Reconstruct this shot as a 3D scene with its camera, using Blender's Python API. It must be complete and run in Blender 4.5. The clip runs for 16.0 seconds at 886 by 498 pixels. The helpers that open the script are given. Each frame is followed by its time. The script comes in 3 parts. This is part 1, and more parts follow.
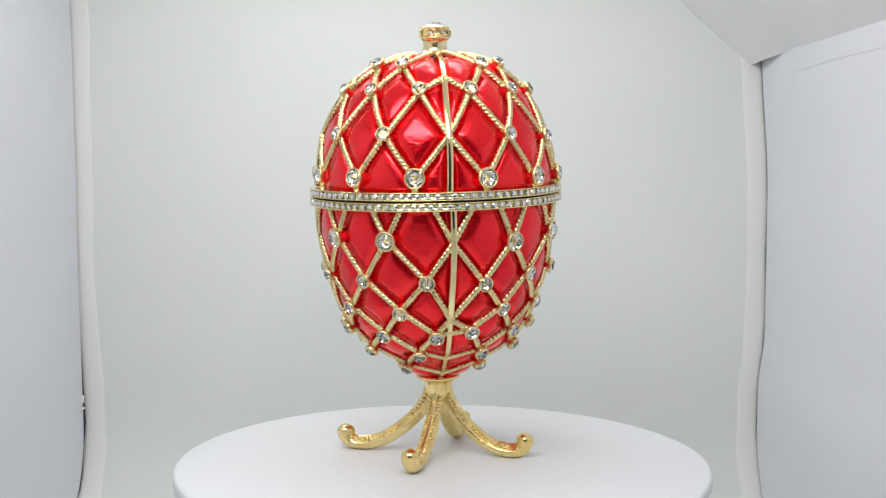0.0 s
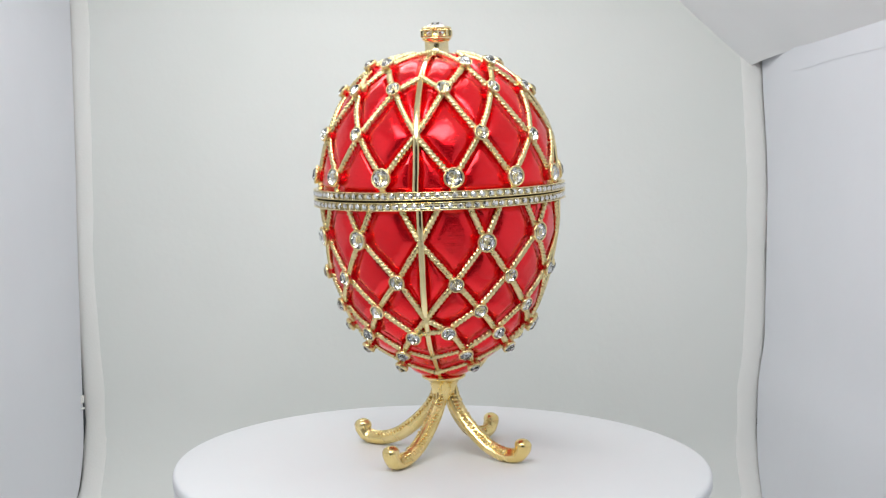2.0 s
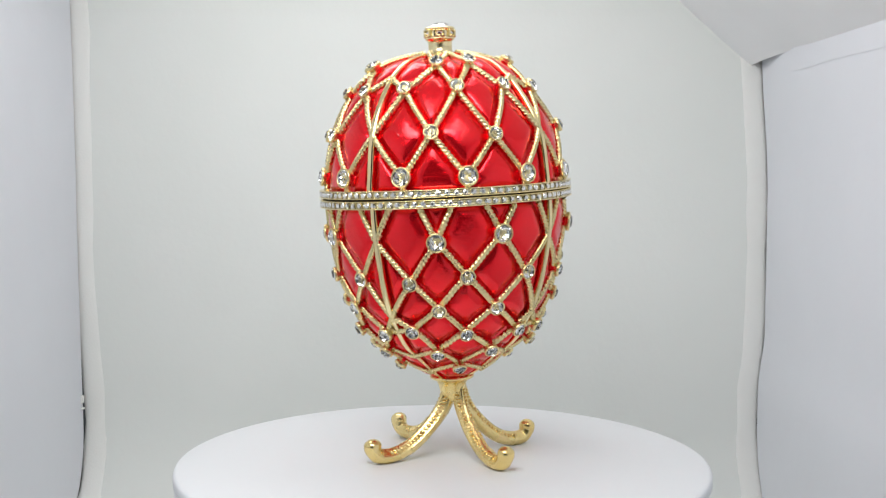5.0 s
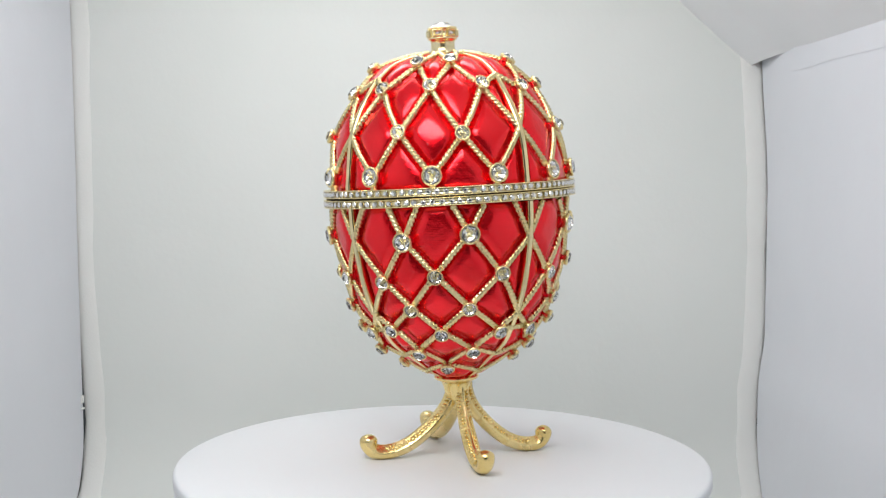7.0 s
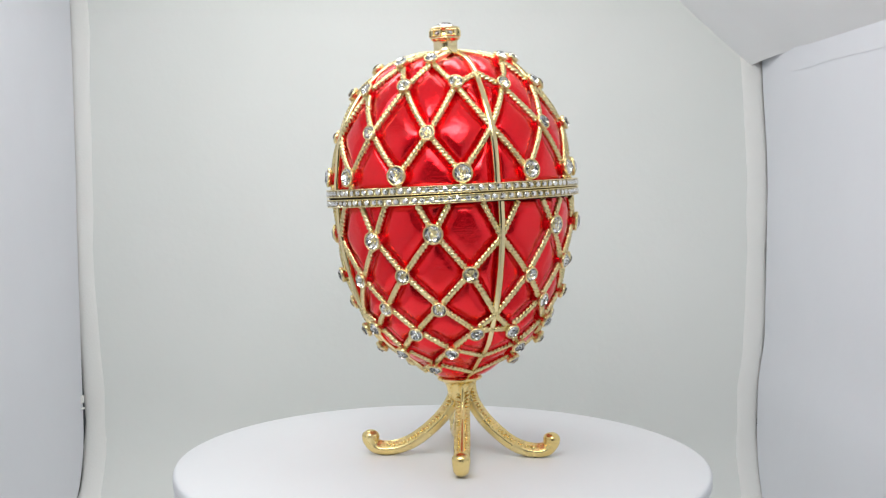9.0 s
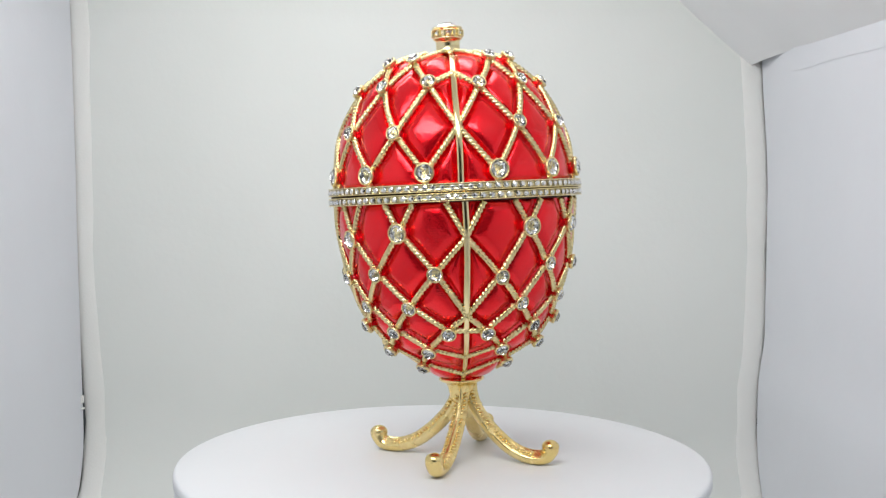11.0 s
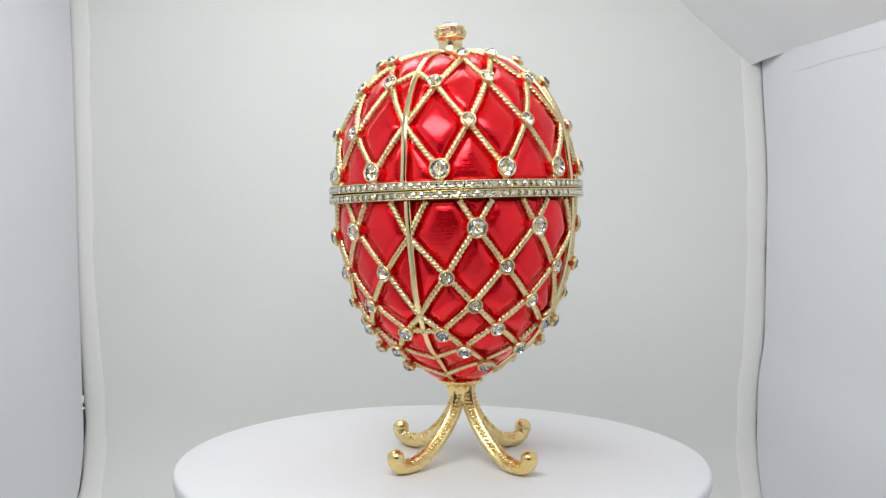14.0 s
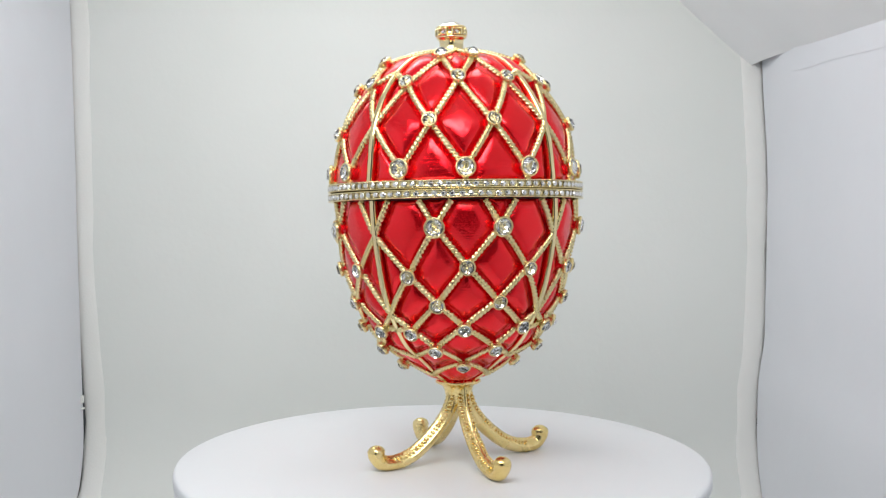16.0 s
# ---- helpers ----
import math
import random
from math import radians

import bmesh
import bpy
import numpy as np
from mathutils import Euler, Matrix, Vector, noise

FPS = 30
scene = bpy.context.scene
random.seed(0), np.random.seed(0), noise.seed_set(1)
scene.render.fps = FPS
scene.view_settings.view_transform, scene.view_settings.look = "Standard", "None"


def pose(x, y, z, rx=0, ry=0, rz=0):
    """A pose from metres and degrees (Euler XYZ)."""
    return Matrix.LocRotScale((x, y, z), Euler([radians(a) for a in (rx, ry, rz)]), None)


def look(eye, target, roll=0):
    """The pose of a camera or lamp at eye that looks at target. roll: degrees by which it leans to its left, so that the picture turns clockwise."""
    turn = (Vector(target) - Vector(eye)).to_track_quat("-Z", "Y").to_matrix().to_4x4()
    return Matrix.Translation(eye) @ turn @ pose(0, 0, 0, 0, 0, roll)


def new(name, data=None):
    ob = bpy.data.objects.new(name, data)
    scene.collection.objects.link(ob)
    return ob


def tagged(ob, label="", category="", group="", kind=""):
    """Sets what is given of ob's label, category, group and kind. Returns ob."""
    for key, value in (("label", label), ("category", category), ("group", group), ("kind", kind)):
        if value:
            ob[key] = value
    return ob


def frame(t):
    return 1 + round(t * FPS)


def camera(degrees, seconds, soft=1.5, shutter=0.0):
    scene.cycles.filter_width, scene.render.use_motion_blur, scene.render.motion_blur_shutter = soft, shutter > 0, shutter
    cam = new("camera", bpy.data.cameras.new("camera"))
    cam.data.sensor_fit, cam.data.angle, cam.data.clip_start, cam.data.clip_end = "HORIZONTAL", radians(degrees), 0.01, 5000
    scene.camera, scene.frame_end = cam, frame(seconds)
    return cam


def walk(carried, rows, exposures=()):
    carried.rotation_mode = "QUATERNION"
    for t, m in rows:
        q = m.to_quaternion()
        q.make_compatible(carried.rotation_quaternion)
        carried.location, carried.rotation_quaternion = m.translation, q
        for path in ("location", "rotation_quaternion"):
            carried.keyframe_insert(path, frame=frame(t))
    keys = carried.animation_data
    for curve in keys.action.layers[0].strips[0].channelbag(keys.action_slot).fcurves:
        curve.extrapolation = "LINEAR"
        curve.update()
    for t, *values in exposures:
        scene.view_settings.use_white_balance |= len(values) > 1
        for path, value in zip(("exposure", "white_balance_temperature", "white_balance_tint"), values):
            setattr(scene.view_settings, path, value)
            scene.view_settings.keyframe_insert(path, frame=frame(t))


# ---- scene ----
# camera: stands still before the turntable
EYE = (0.00017, -0.39256, 0.09932)
cam = camera(41.63, 16.0, 1.25)
CAM_POSE = look(EYE, (0.00023, 0.00644, 0.07113), 0.09)
walk(cam, [(0.0, CAM_POSE), (16.0, CAM_POSE)], [(0.0, 0.0), (16.0, 0.0)])


# ---- light ----
def area_lamp(name, m, w, h, power, colour):
    lamp = bpy.data.lights.new(name, "AREA")
    lamp.shape, lamp.size, lamp.size_y, lamp.energy, lamp.color = "RECTANGLE", w, h, power, colour
    ob = new(name, lamp)
    ob.matrix_world = m
    return ob


world = bpy.data.worlds.new("room_air")
scene.world = world
world.use_nodes = True
world.node_tree.nodes["Background"].inputs[0].default_value = (0.75, 0.8, 0.88, 1)
world.node_tree.nodes["Background"].inputs[1].default_value = 0.05
CEIL = 0.27
# two strips of light under the roof of the photo box; the room round it is dim
area_lamp("front_strip_light", look((-0.045, -0.20, CEIL - 0.022), (-0.01, -0.10, 0.0)), 0.20, 0.09, 0.43, (0.97, 0.987, 1.0))
area_lamp("rear_strip_light", look((-0.045, 0.05, CEIL - 0.026), (0.01, 0.15, 0.06)), 0.20, 0.06, 0.205, (0.97, 0.987, 1.0))


# ---- materials ----
def material(name):
    mat = bpy.data.materials.new(name)
    mat.use_nodes = True
    nt = mat.node_tree
    return mat, nt, nt.nodes["Principled BSDF"]


def coords(nt, scale=(1, 1, 1)):
    tc = nt.nodes.new("ShaderNodeTexCoord")
    mp = nt.nodes.new("ShaderNodeMapping")
    mp.inputs["Scale"].default_value = scale
    nt.links.new(tc.outputs["Object"], mp.inputs[0])
    return mp.outputs[0]


def noise_tex(nt, vec, scale, detail=4.0, rough=0.55):
    n = nt.nodes.new("ShaderNodeTexNoise")
    n.inputs["Scale"].default_value, n.inputs["Detail"].default_value, n.inputs["Roughness"].default_value = scale, detail, rough
    nt.links.new(vec, n.inputs["Vector"])
    return n.outputs[0]


def ramp(nt, fac, stops):
    r = nt.nodes.new("ShaderNodeValToRGB")
    while len(r.color_ramp.elements) < len(stops):
        r.color_ramp.elements.new(0.5)
    for e, (p, c) in zip(r.color_ramp.elements, stops):
        e.position, e.color = p, (*c, 1)
    nt.links.new(fac, r.inputs[0])
    return r.outputs[0]


def span(nt, fac, lo, hi):
    r = nt.nodes.new("ShaderNodeMapRange")
    r.inputs["To Min"].default_value, r.inputs["To Max"].default_value = lo, hi
    nt.links.new(fac, r.inputs[0])
    return r.outputs[0]


def bump(nt, bsdf, height, distance, strength=1.0, before=None, socket="Normal"):
    b = nt.nodes.new("ShaderNodeBump")
    b.inputs["Distance"].default_value, b.inputs["Strength"].default_value = distance, strength
    nt.links.new(height, b.inputs["Height"])
    if before:
        nt.links.new(before, b.inputs["Normal"])
    nt.links.new(b.outputs[0], bsdf.inputs[socket])
    return b.outputs[0]


def enamel_material():
    """Clear red enamel over a brushed metal ground: a rough red metal under a wet, slightly rippled gloss."""
    mat, nt, b = material("red_enamel")
    v = coords(nt)
    big = noise_tex(nt, v, 90, 3)
    fine = noise_tex(nt, v, 900, 3)
    lines = noise_tex(nt, coords(nt, (70, 70, 2200)), 1, 2)
    col = ramp(nt, big, [(0.3, (0.90, 0.005, 0.012)), (0.7, (0.98, 0.008, 0.020))])
    nt.links.new(col, b.inputs["Base Color"])
    b.inputs["Metallic"].default_value = 0.74
    b.inputs["Specular IOR Level"].default_value = 0.0
    nt.links.new(span(nt, big, 0.12, 0.27), b.inputs["Roughness"])
    n1 = bump(nt, b, fine, 0.00008, 0.5)
    n2 = bump(nt, b, lines, 0.00012, 0.55, n1)
    bump(nt, b, noise_tex(nt, v, 240, 3, 0.5), 0.0006, 0.5, n2)
    b.inputs["Coat Weight"].default_value = 0.7
    b.inputs["Coat IOR"].default_value = 1.5
    nt.links.new(span(nt, fine, 0.06, 0.15), b.inputs["Coat Roughness"])
    bump(nt, b, noise_tex(nt, v, 330, 4, 0.6), 0.0005, 0.6, None, "Coat Normal")
    return mat


def gold_material(name, a, c, lo, hi, grain=1500, depth=0.00004):
    mat, nt, b = material(name)
    v = coords(nt)
    big, fine = noise_tex(nt, v, 160, 3), noise_tex(nt, v, grain, 3)
    nt.links.new(ramp(nt, big, [(0.35, a), (0.7, c)]), b.inputs["Base Color"])
    b.inputs["Metallic"].default_value = 1.0
    nt.links.new(span(nt, big, lo, hi), b.inputs["Roughness"])
    bump(nt, b, fine, depth, 0.6)
    return mat


def crystal_material():
    mat, nt, b = material("clear_crystal")
    b.inputs["Base Color"].default_value = (1.0, 1.0, 0.995, 1)
    b.inputs["Roughness"].default_value = 0.02
    b.inputs["IOR"].default_value = 1.55
    b.inputs["Transmission Weight"].default_value = 1.0
    return mat


def foil_material():
    mat, nt, b = material("silver_foil")
    fac = noise_tex(nt, coords(nt), 4.0, 1)
    nt.links.new(ramp(nt, fac, [(0.3, (0.90, 0.90, 0.89)), (0.7, (0.97, 0.97, 0.96))]), b.inputs["Base Color"])
    b.inputs["Metallic"].default_value = 1.0
    b.inputs["Roughness"].default_value = 0.13
    return mat


def white_material(name, a, c, rough, scale, depth, weave=0.0):
    mat, nt, b = material(name)
    v = coords(nt)
    big, fine = noise_tex(nt, v, 9, 3), noise_tex(nt, v, scale, 4)
    nt.links.new(ramp(nt, big, [(0.3, a), (0.7, c)]), b.inputs["Base Color"])
    nt.links.new(span(nt, fine, rough - 0.08, rough + 0.08), b.inputs["Roughness"])
    n1 = bump(nt, b, fine, depth, 0.5)
    if weave:
        bump(nt, b, noise_tex(nt, v, 14, 2), weave, 0.6, n1)
    return mat


ENAMEL = enamel_material()
GOLD = gold_material("satin_gold_plate", (0.87, 0.68, 0.28), (0.94, 0.78, 0.40), 0.20, 0.34, 900, 0.00014)
PALE_GOLD = gold_material("pale_gold_plate", (0.88, 0.75, 0.40), (0.93, 0.82, 0.52), 0.15, 0.27)
ROPE_GOLD = gold_material("rope_gold_plate", (0.79, 0.66, 0.32), (0.87, 0.75, 0.42), 0.20, 0.34)
RIB_GOLD = gold_material("mirror_gold_plate", (0.88, 0.74, 0.40), (0.92, 0.79, 0.46), 0.08, 0.16)
CRYSTAL = crystal_material()
FOIL = foil_material()
SHEET = white_material("white_backdrop_sheet", (0.782, 0.806, 0.772), (0.818, 0.836, 0.806), 0.62, 260, 0.0002, 0.002)
BOARD = white_material("cool_white_panel", (0.776, 0.789, 0.836), (0.806, 0.819, 0.866), 0.5, 180, 0.0002, 0.002)
ROOF = white_material("white_roof_cloth", (0.87, 0.87, 0.88), (0.90, 0.90, 0.91), 0.6, 180, 0.0002, 0.002)
BINDING = white_material("white_cloth_binding", (0.845, 0.847, 0.815), (0.89, 0.89, 0.865), 0.8, 900, 0.0003, 0.001)
TABLE_WHITE = white_material("white_turntable_plastic", (0.805, 0.822, 0.840), (0.825, 0.842, 0.860), 0.42, 500, 0.00004)
BASE_GREY = white_material("grey_turntable_base", (0.42, 0.45, 0.52), (0.46, 0.49, 0.55), 0.5, 500, 0.00004)
DESK = white_material("pale_desk_top", (0.45, 0.43, 0.40), (0.52, 0.50, 0.47), 0.5, 90, 0.0003)
# near-black that stands in for the shade between lid and bowl
GAP_SHADE = white_material("gap_shade_black", (0.010, 0.008, 0.008), (0.018, 0.014, 0.014), 0.9, 1200, 0.0002)
HOUSING = white_material("white_lamp_housing", (0.7, 0.7, 0.7), (0.75, 0.75, 0.75), 0.4, 300, 0.00005)
GLOW, _nt, _b = material("lit_diffuser")
_b.inputs["Base Color"].default_value = (0.9, 0.9, 0.9, 1)
_b.inputs["Emission Color"].default_value = (1, 0.98, 0.95, 1)
_b.inputs["Emission Strength"].default_value = 1.5


# ---- mesh helpers ----
def part(name, bm, mat, parent=None, label="", smooth=True, m=None):
    me = bpy.data.meshes.new(name)
    bm.normal_update()
    bm.to_mesh(me)
    bm.free()
    for mt in (mat if isinstance(mat, (list, tuple)) else [mat]):
        me.materials.append(mt)
    if smooth:
        me.shade_smooth()
    return place(name, me, parent, label, m)


def place(name, me, parent=None, label="", m=None):
    ob = new(name, me)
    if parent:
        ob.parent = parent
    if m is not None:
        ob.matrix_basis = m
    if label:
        tagged(ob, label)
    return ob


def grid_faces(bm, rings, close_u=False, close_v=False, flip=False):
    """Skin a list of rings of points."""
    vs = [[bm.verts.new(p) for p in r] for r in rings]
    n, k = len(vs), len(vs[0])
    for i in range(n if close_v else n - 1):
        for j in range(k if close_u else k - 1):
            q = (vs[i][j], vs[i][(j + 1) % k], vs[(i + 1) % n][(j + 1) % k], vs[(i + 1) % n][j])
            bm.faces.new(q[::-1] if flip else q)
    return vs


def lathe(profile, n=64, closed=False):
    """Turn (r, z) points about the z axis; from bottom to top on the outside."""
    bm = bmesh.new()
    rings = [[(r * math.sin(2 * math.pi * j / n), -r * math.cos(2 * math.pi * j / n), z) for j in range(n)] for r, z in profile]
    grid_faces(bm, rings, close_u=True, close_v=closed)
    return bm


def rounded_box(bm, x0, x1, y0, y1, z0, z1, bevel=0.0, segs=2):
    g = bmesh.ops.create_cube(bm, size=1, matrix=Matrix.Translation(((x0 + x1) / 2, (y0 + y1) / 2, (z0 + z1) / 2)) @ Matrix.Diagonal((x1 - x0, y1 - y0, z1 - z0, 1)))
    if bevel:
        es = list({e for v in g["verts"] for e in v.link_edges})
        bmesh.ops.bevel(bm, geom=es, offset=bevel, segments=segs, affect="EDGES", profile=0.5)
    return bm


def catmull(pts, per=10):
    pts = [np.array(p, float) for p in pts]
    pts = [2 * pts[0] - pts[1]] + pts + [2 * pts[-1] - pts[-2]]
    out = []
    for i in range(1, len(pts) - 2):
        a, b, c, d = pts[i - 1:i + 3]
        for k in range(per):
            t = k / per
            out.append(0.5 * (2 * b + (c - a) * t + (2 * a - 5 * b + 4 * c - d) * t * t + (3 * b - a - 3 * c + d) * t ** 3))
    out.append(pts[-2])
    return np.array(out)


# ---- the photo box: structure ----
BACK_Y, FLOOR_Z, SWEEP = 0.252, -0.100, 0.056
FRONT_Y = -0.43


def left_x(z):
    return -0.2008 - 0.0014 * z / 0.19 - 0.0004 * math.sin(z * 25) - 0.0012 * max(0.0, min(1.0, (z - 0.10) / 0.08))


def right_x(z):
    low, high = max(0.0, min(1.0, (z + 0.024) / 0.031)), max(0.0, min(1.0, (z - 0.08) / 0.07))
    bulge = low * low * (3 - 2 * low) * (1 - 0.85 * high * high * (3 - 2 * high))
    return 0.1759 + 0.0032 * bulge - 0.0025 * max(0, (z - 0.11) / 0.04) ** 1.5 * 0.6


def sweep_line(n=10):
    """The backdrop from its top down and forward over the floor, as (y, z)."""
    pts = [(BACK_Y, CEIL - (CEIL - FLOOR_Z - SWEEP) * i / 16) for i in range(17)]
    pts += [(BACK_Y - SWEEP * (1 - math.cos(a)), FLOOR_Z + SWEEP * (1 - math.sin(a))) for a in [math.pi / 2 * i / n for i in range(1, n + 1)]]
    return pts + [(BACK_Y - SWEEP - 0.05, FLOOR_Z), (0.0, FLOOR_Z), (FRONT_Y, FLOOR_Z)]


def backdrop():
    bm = bmesh.new()
    rings = []
    for y, z in sweep_line():
        ring = []
        for i in range(41):
            lo, hi = left_x(z) + 0.003, right_x(min(z, 0.15)) - 0.003
            if z > 0.15:
                hi = 0.19
            x = lo + (hi - lo) * i / 40
            sag = 0.0012 * math.sin(x * 17 + 0.6) * math.sin(z * 13 + 1.0) if y > BACK_Y - 0.02 else 0
            ring.append((x, y + sag, z))
        rings.append(ring)
    grid_faces(bm, rings)
    ob = part("backdrop", bm, SHEET)
    mod = ob.modifiers.new("thickness", "SOLIDIFY")
    mod.thickness, mod.offset = 0.002, 1
    ob.modifiers.new("edges", "EDGE_SPLIT").split_angle = 0.6
    return tagged(ob, "seamless white backdrop sheet curving into the floor", "backdrop", kind="structure")


def side_wall(name, fx, sign, top):
    """A side panel of the box, slightly bowed, that ends just before the backdrop."""
    bm = bmesh.new()
    zs = [FLOOR_Z - 0.005 + (top - FLOOR_Z + 0.005) * i / 40 for i in range(41)]
    rings = []
    for z in zs:
        low = max(0.0, (FLOOR_Z + SWEEP - z) / SWEEP)
        # the seam gapes only low down on one side
        gap = 0.0019 if sign > 0 else 0.0030 - 0.0005 * max(0.0, min(1.0, z / 0.04))
        back = BACK_Y - gap - SWEEP * (1 - math.sqrt(max(0, 1 - low * low))) * 0.95
        ring = []
        for i in range(21):
            k = i / 20
            y = back + (FRONT_Y - back) * k
            wave = 0.0015 * math.sin(7 * k + z * 9) * k
            ring.append((fx(z) + sign * (0.004 * k + wave), y, z))
        rings.append(ring)
    grid_faces(bm, rings, flip=sign > 0)
    ob = part(name, bm, BOARD)
    mod = ob.modifiers.new("thickness", "SOLIDIFY")
    mod.thickness, mod.offset = 0.003, 1
    ob.modifiers.new("edges", "EDGE_SPLIT").split_angle = 0.6
    return tagged(ob, "smooth cool-white side panel of the photo box", "wall", kind="structure")


def binding(name, fx, sign, top, inset):
    """The padded cloth strip that covers the seam between side panel and backdrop."""
    line = [(y, z) for y, z in sweep_line(14) if z < top and y > 0.1]
    bm = bmesh.new()
    rings = []
    for i, (y, z) in enumerate(line):
        y0, z0 = line[max(0, i - 1)]
        y1, z1 = line[min(len(line) - 1, i + 1)]
        t = Vector((0, y1 - y0, z1 - z0)).normalized()
        n = Vector((0, t.z, -t.y))
        # the seam gapes only low down on one side
        closed = max(0.0, min(1.0, (z + 0.022) / 0.05)) if sign < 0 else 0.0
        cx = fx(z) - sign * (inset - 0.0029 * closed)
        w = 0.0062 + 0.0004 * math.sin(z * 190) + 0.0003 * math.sin(z * 77 + 1)
        ring = []
        for k in range(11):
            a = math.pi * k / 10
            ring.append(Vector((cx + w * math.cos(a), y, z)) + n * (0.0018 * math.sin(a) - 0.0004))
        rings.append(ring)
    grid_faces(bm, rings, flip=True)
    return tagged(part(name, bm, BINDING), "padded white cloth strip along the seam of the box", "trim", kind="structure")


def hem():
    """The folded hem of the roof cloth, lying flat on the lower side panel."""
    bm = bmesh.new()
    rings = []
    for i in range(31):
        y = 0.196 - 0.55 * i / 30
        k = (BACK_Y - 0.003 - y) / (BACK_Y - 0.003 - FRONT_Y)
        ring = []
        for z, d in ((0.176, 0.0003), (0.160, 0.0004), (0.1500, 0.0004), (0.1474 + 0.0003 * math.sin(y * 60), 0.0002)):
            ring.append((right_x(z) + 0.004 * k + 0.0015 * math.sin(7 * k + z * 9) * k - d, y, z))
        rings.append(ring)
    grid_faces(bm, rings)
    ob = part("trim_hem", bm, BOARD)
    ob.modifiers.new("edges", "EDGE_SPLIT").split_angle = 0.6
    return tagged(ob, "folded white hem under the sloping flap", "trim", kind="structure")


def seam_tab():
    """A small torn tab of white tape that sticks out of the seam beside the backdrop."""
    bm = bmesh.new()
    z = -0.030
    for dz, w, h in ((0.0, 0.0010, 0.0044), (-0.0050, 0.0012, 0.0012)):
        x = left_x(z + dz)
        rounded_box(bm, x - 0.0006, x + w, BACK_Y - 0.0062, BACK_Y - 0.0032, z + dz - h / 2, z + dz + h / 2, 0.0004)
    return tagged(part("trim_tab", bm, BINDING), "small torn white tape tab at the seam", "trim", kind="structure")


def box_ceiling():
    """The roof of the box: flat, with a sloping flap down to the lower side panel."""
    bm = bmesh.new()
    rings = []
    for k in range(61):
        y = BACK_Y + 0.004 + (FRONT_Y - BACK_Y) * (k / 60) ** 1.5
        ring = [(-0.225, y, CEIL), (-0.1, y, CEIL), (0.03, y, CEIL), (0.046, y, CEIL - 0.002)]
        # towards the back corner the flap's edge stands off the side panel and hangs lower
        off = max(0.0, min(1.0, (y - 0.155) / 0.095))
        off = off * off * (3 - 2 * off)
        over = 0.009 - 0.0148 * off
        ex = right_x(0.1537) + over
        ez = 0.1592 - 0.0044 * max(0.0, min(1.0, (y - 0.19) / 0.06)) - 0.95 * max(0.0, over)
        for i in range(1, 9):
            u = i / 8
            ring.append((0.052 + (ex - 0.052) * u, y, CEIL - 0.007 + (ez - CEIL + 0.007) * u - 0.002 * math.sin(math.pi * u)))
        rings.append(ring)
    grid_faces(bm, rings, flip=True)
    ob = part("ceiling", bm, ROOF)
    mod = ob.modifiers.new("thickness", "SOLIDIFY")
    mod.thickness, mod.offset = 0.002, 1
    ob.modifiers.new("edges", "EDGE_SPLIT").split_angle = 0.6
    return tagged(ob, "white roof panel with a sloping folded flap", "ceiling", kind="structure")


def added_front_wall():
    """An unseen front sheet with the camera's opening, added to shape bounce and reflections."""
    x0, x1, z0, z1, y = -0.215, 0.20, FLOOR_Z, CEIL, FRONT_Y
    a, b, c, d = OPENING
    bm = bmesh.new()
    for q in ((x0, a, z0, z1), (b, x1, z0, z1), (a, b, z0, c), (a, b, d, z1)):
        rounded_box(bm, q[0], q[1], y - 0.004, y - 0.001, q[2], q[3])
    return tagged(part("wall_front_added", bm, BOARD, smooth=False), "unseen white front sheet with an opening, added to shape light", "wall", kind="structure")


# sized for the dark reflections wanted on the enamel
OPENING = (-0.195, 0.185, -0.03, 0.25)


def strip_light(m, w, h):
    thing = tagged(new("strip_light"), "white light strip under the roof of the photo box", "lamp", group="light strips")
    thing.matrix_world = m
    bm = rounded_box(bmesh.new(), -w / 2 - 0.006, w / 2 + 0.006, -h - 0.005, h + 0.005, 0.006, 0.016, 0.002)
    part("housing", bm, HOUSING, thing)
    bm = rounded_box(bmesh.new(), -w / 2, w / 2, -h, h, 0.0025, 0.0058, 0.0008)
    part("diffuser", bm, GLOW, thing, "glowing white diffuser")
    return thing


def desk():
    bm = rounded_box(bmesh.new(), -0.5, 0.5, -0.75, 0.45, -0.135, FLOOR_Z - 0.004, 0.004)
    tagged(part("floor", bm, DESK), "pale desk top under the photo box", "desk", kind="structure")


# ---- the turntable ----
TABLE_R = 0.09


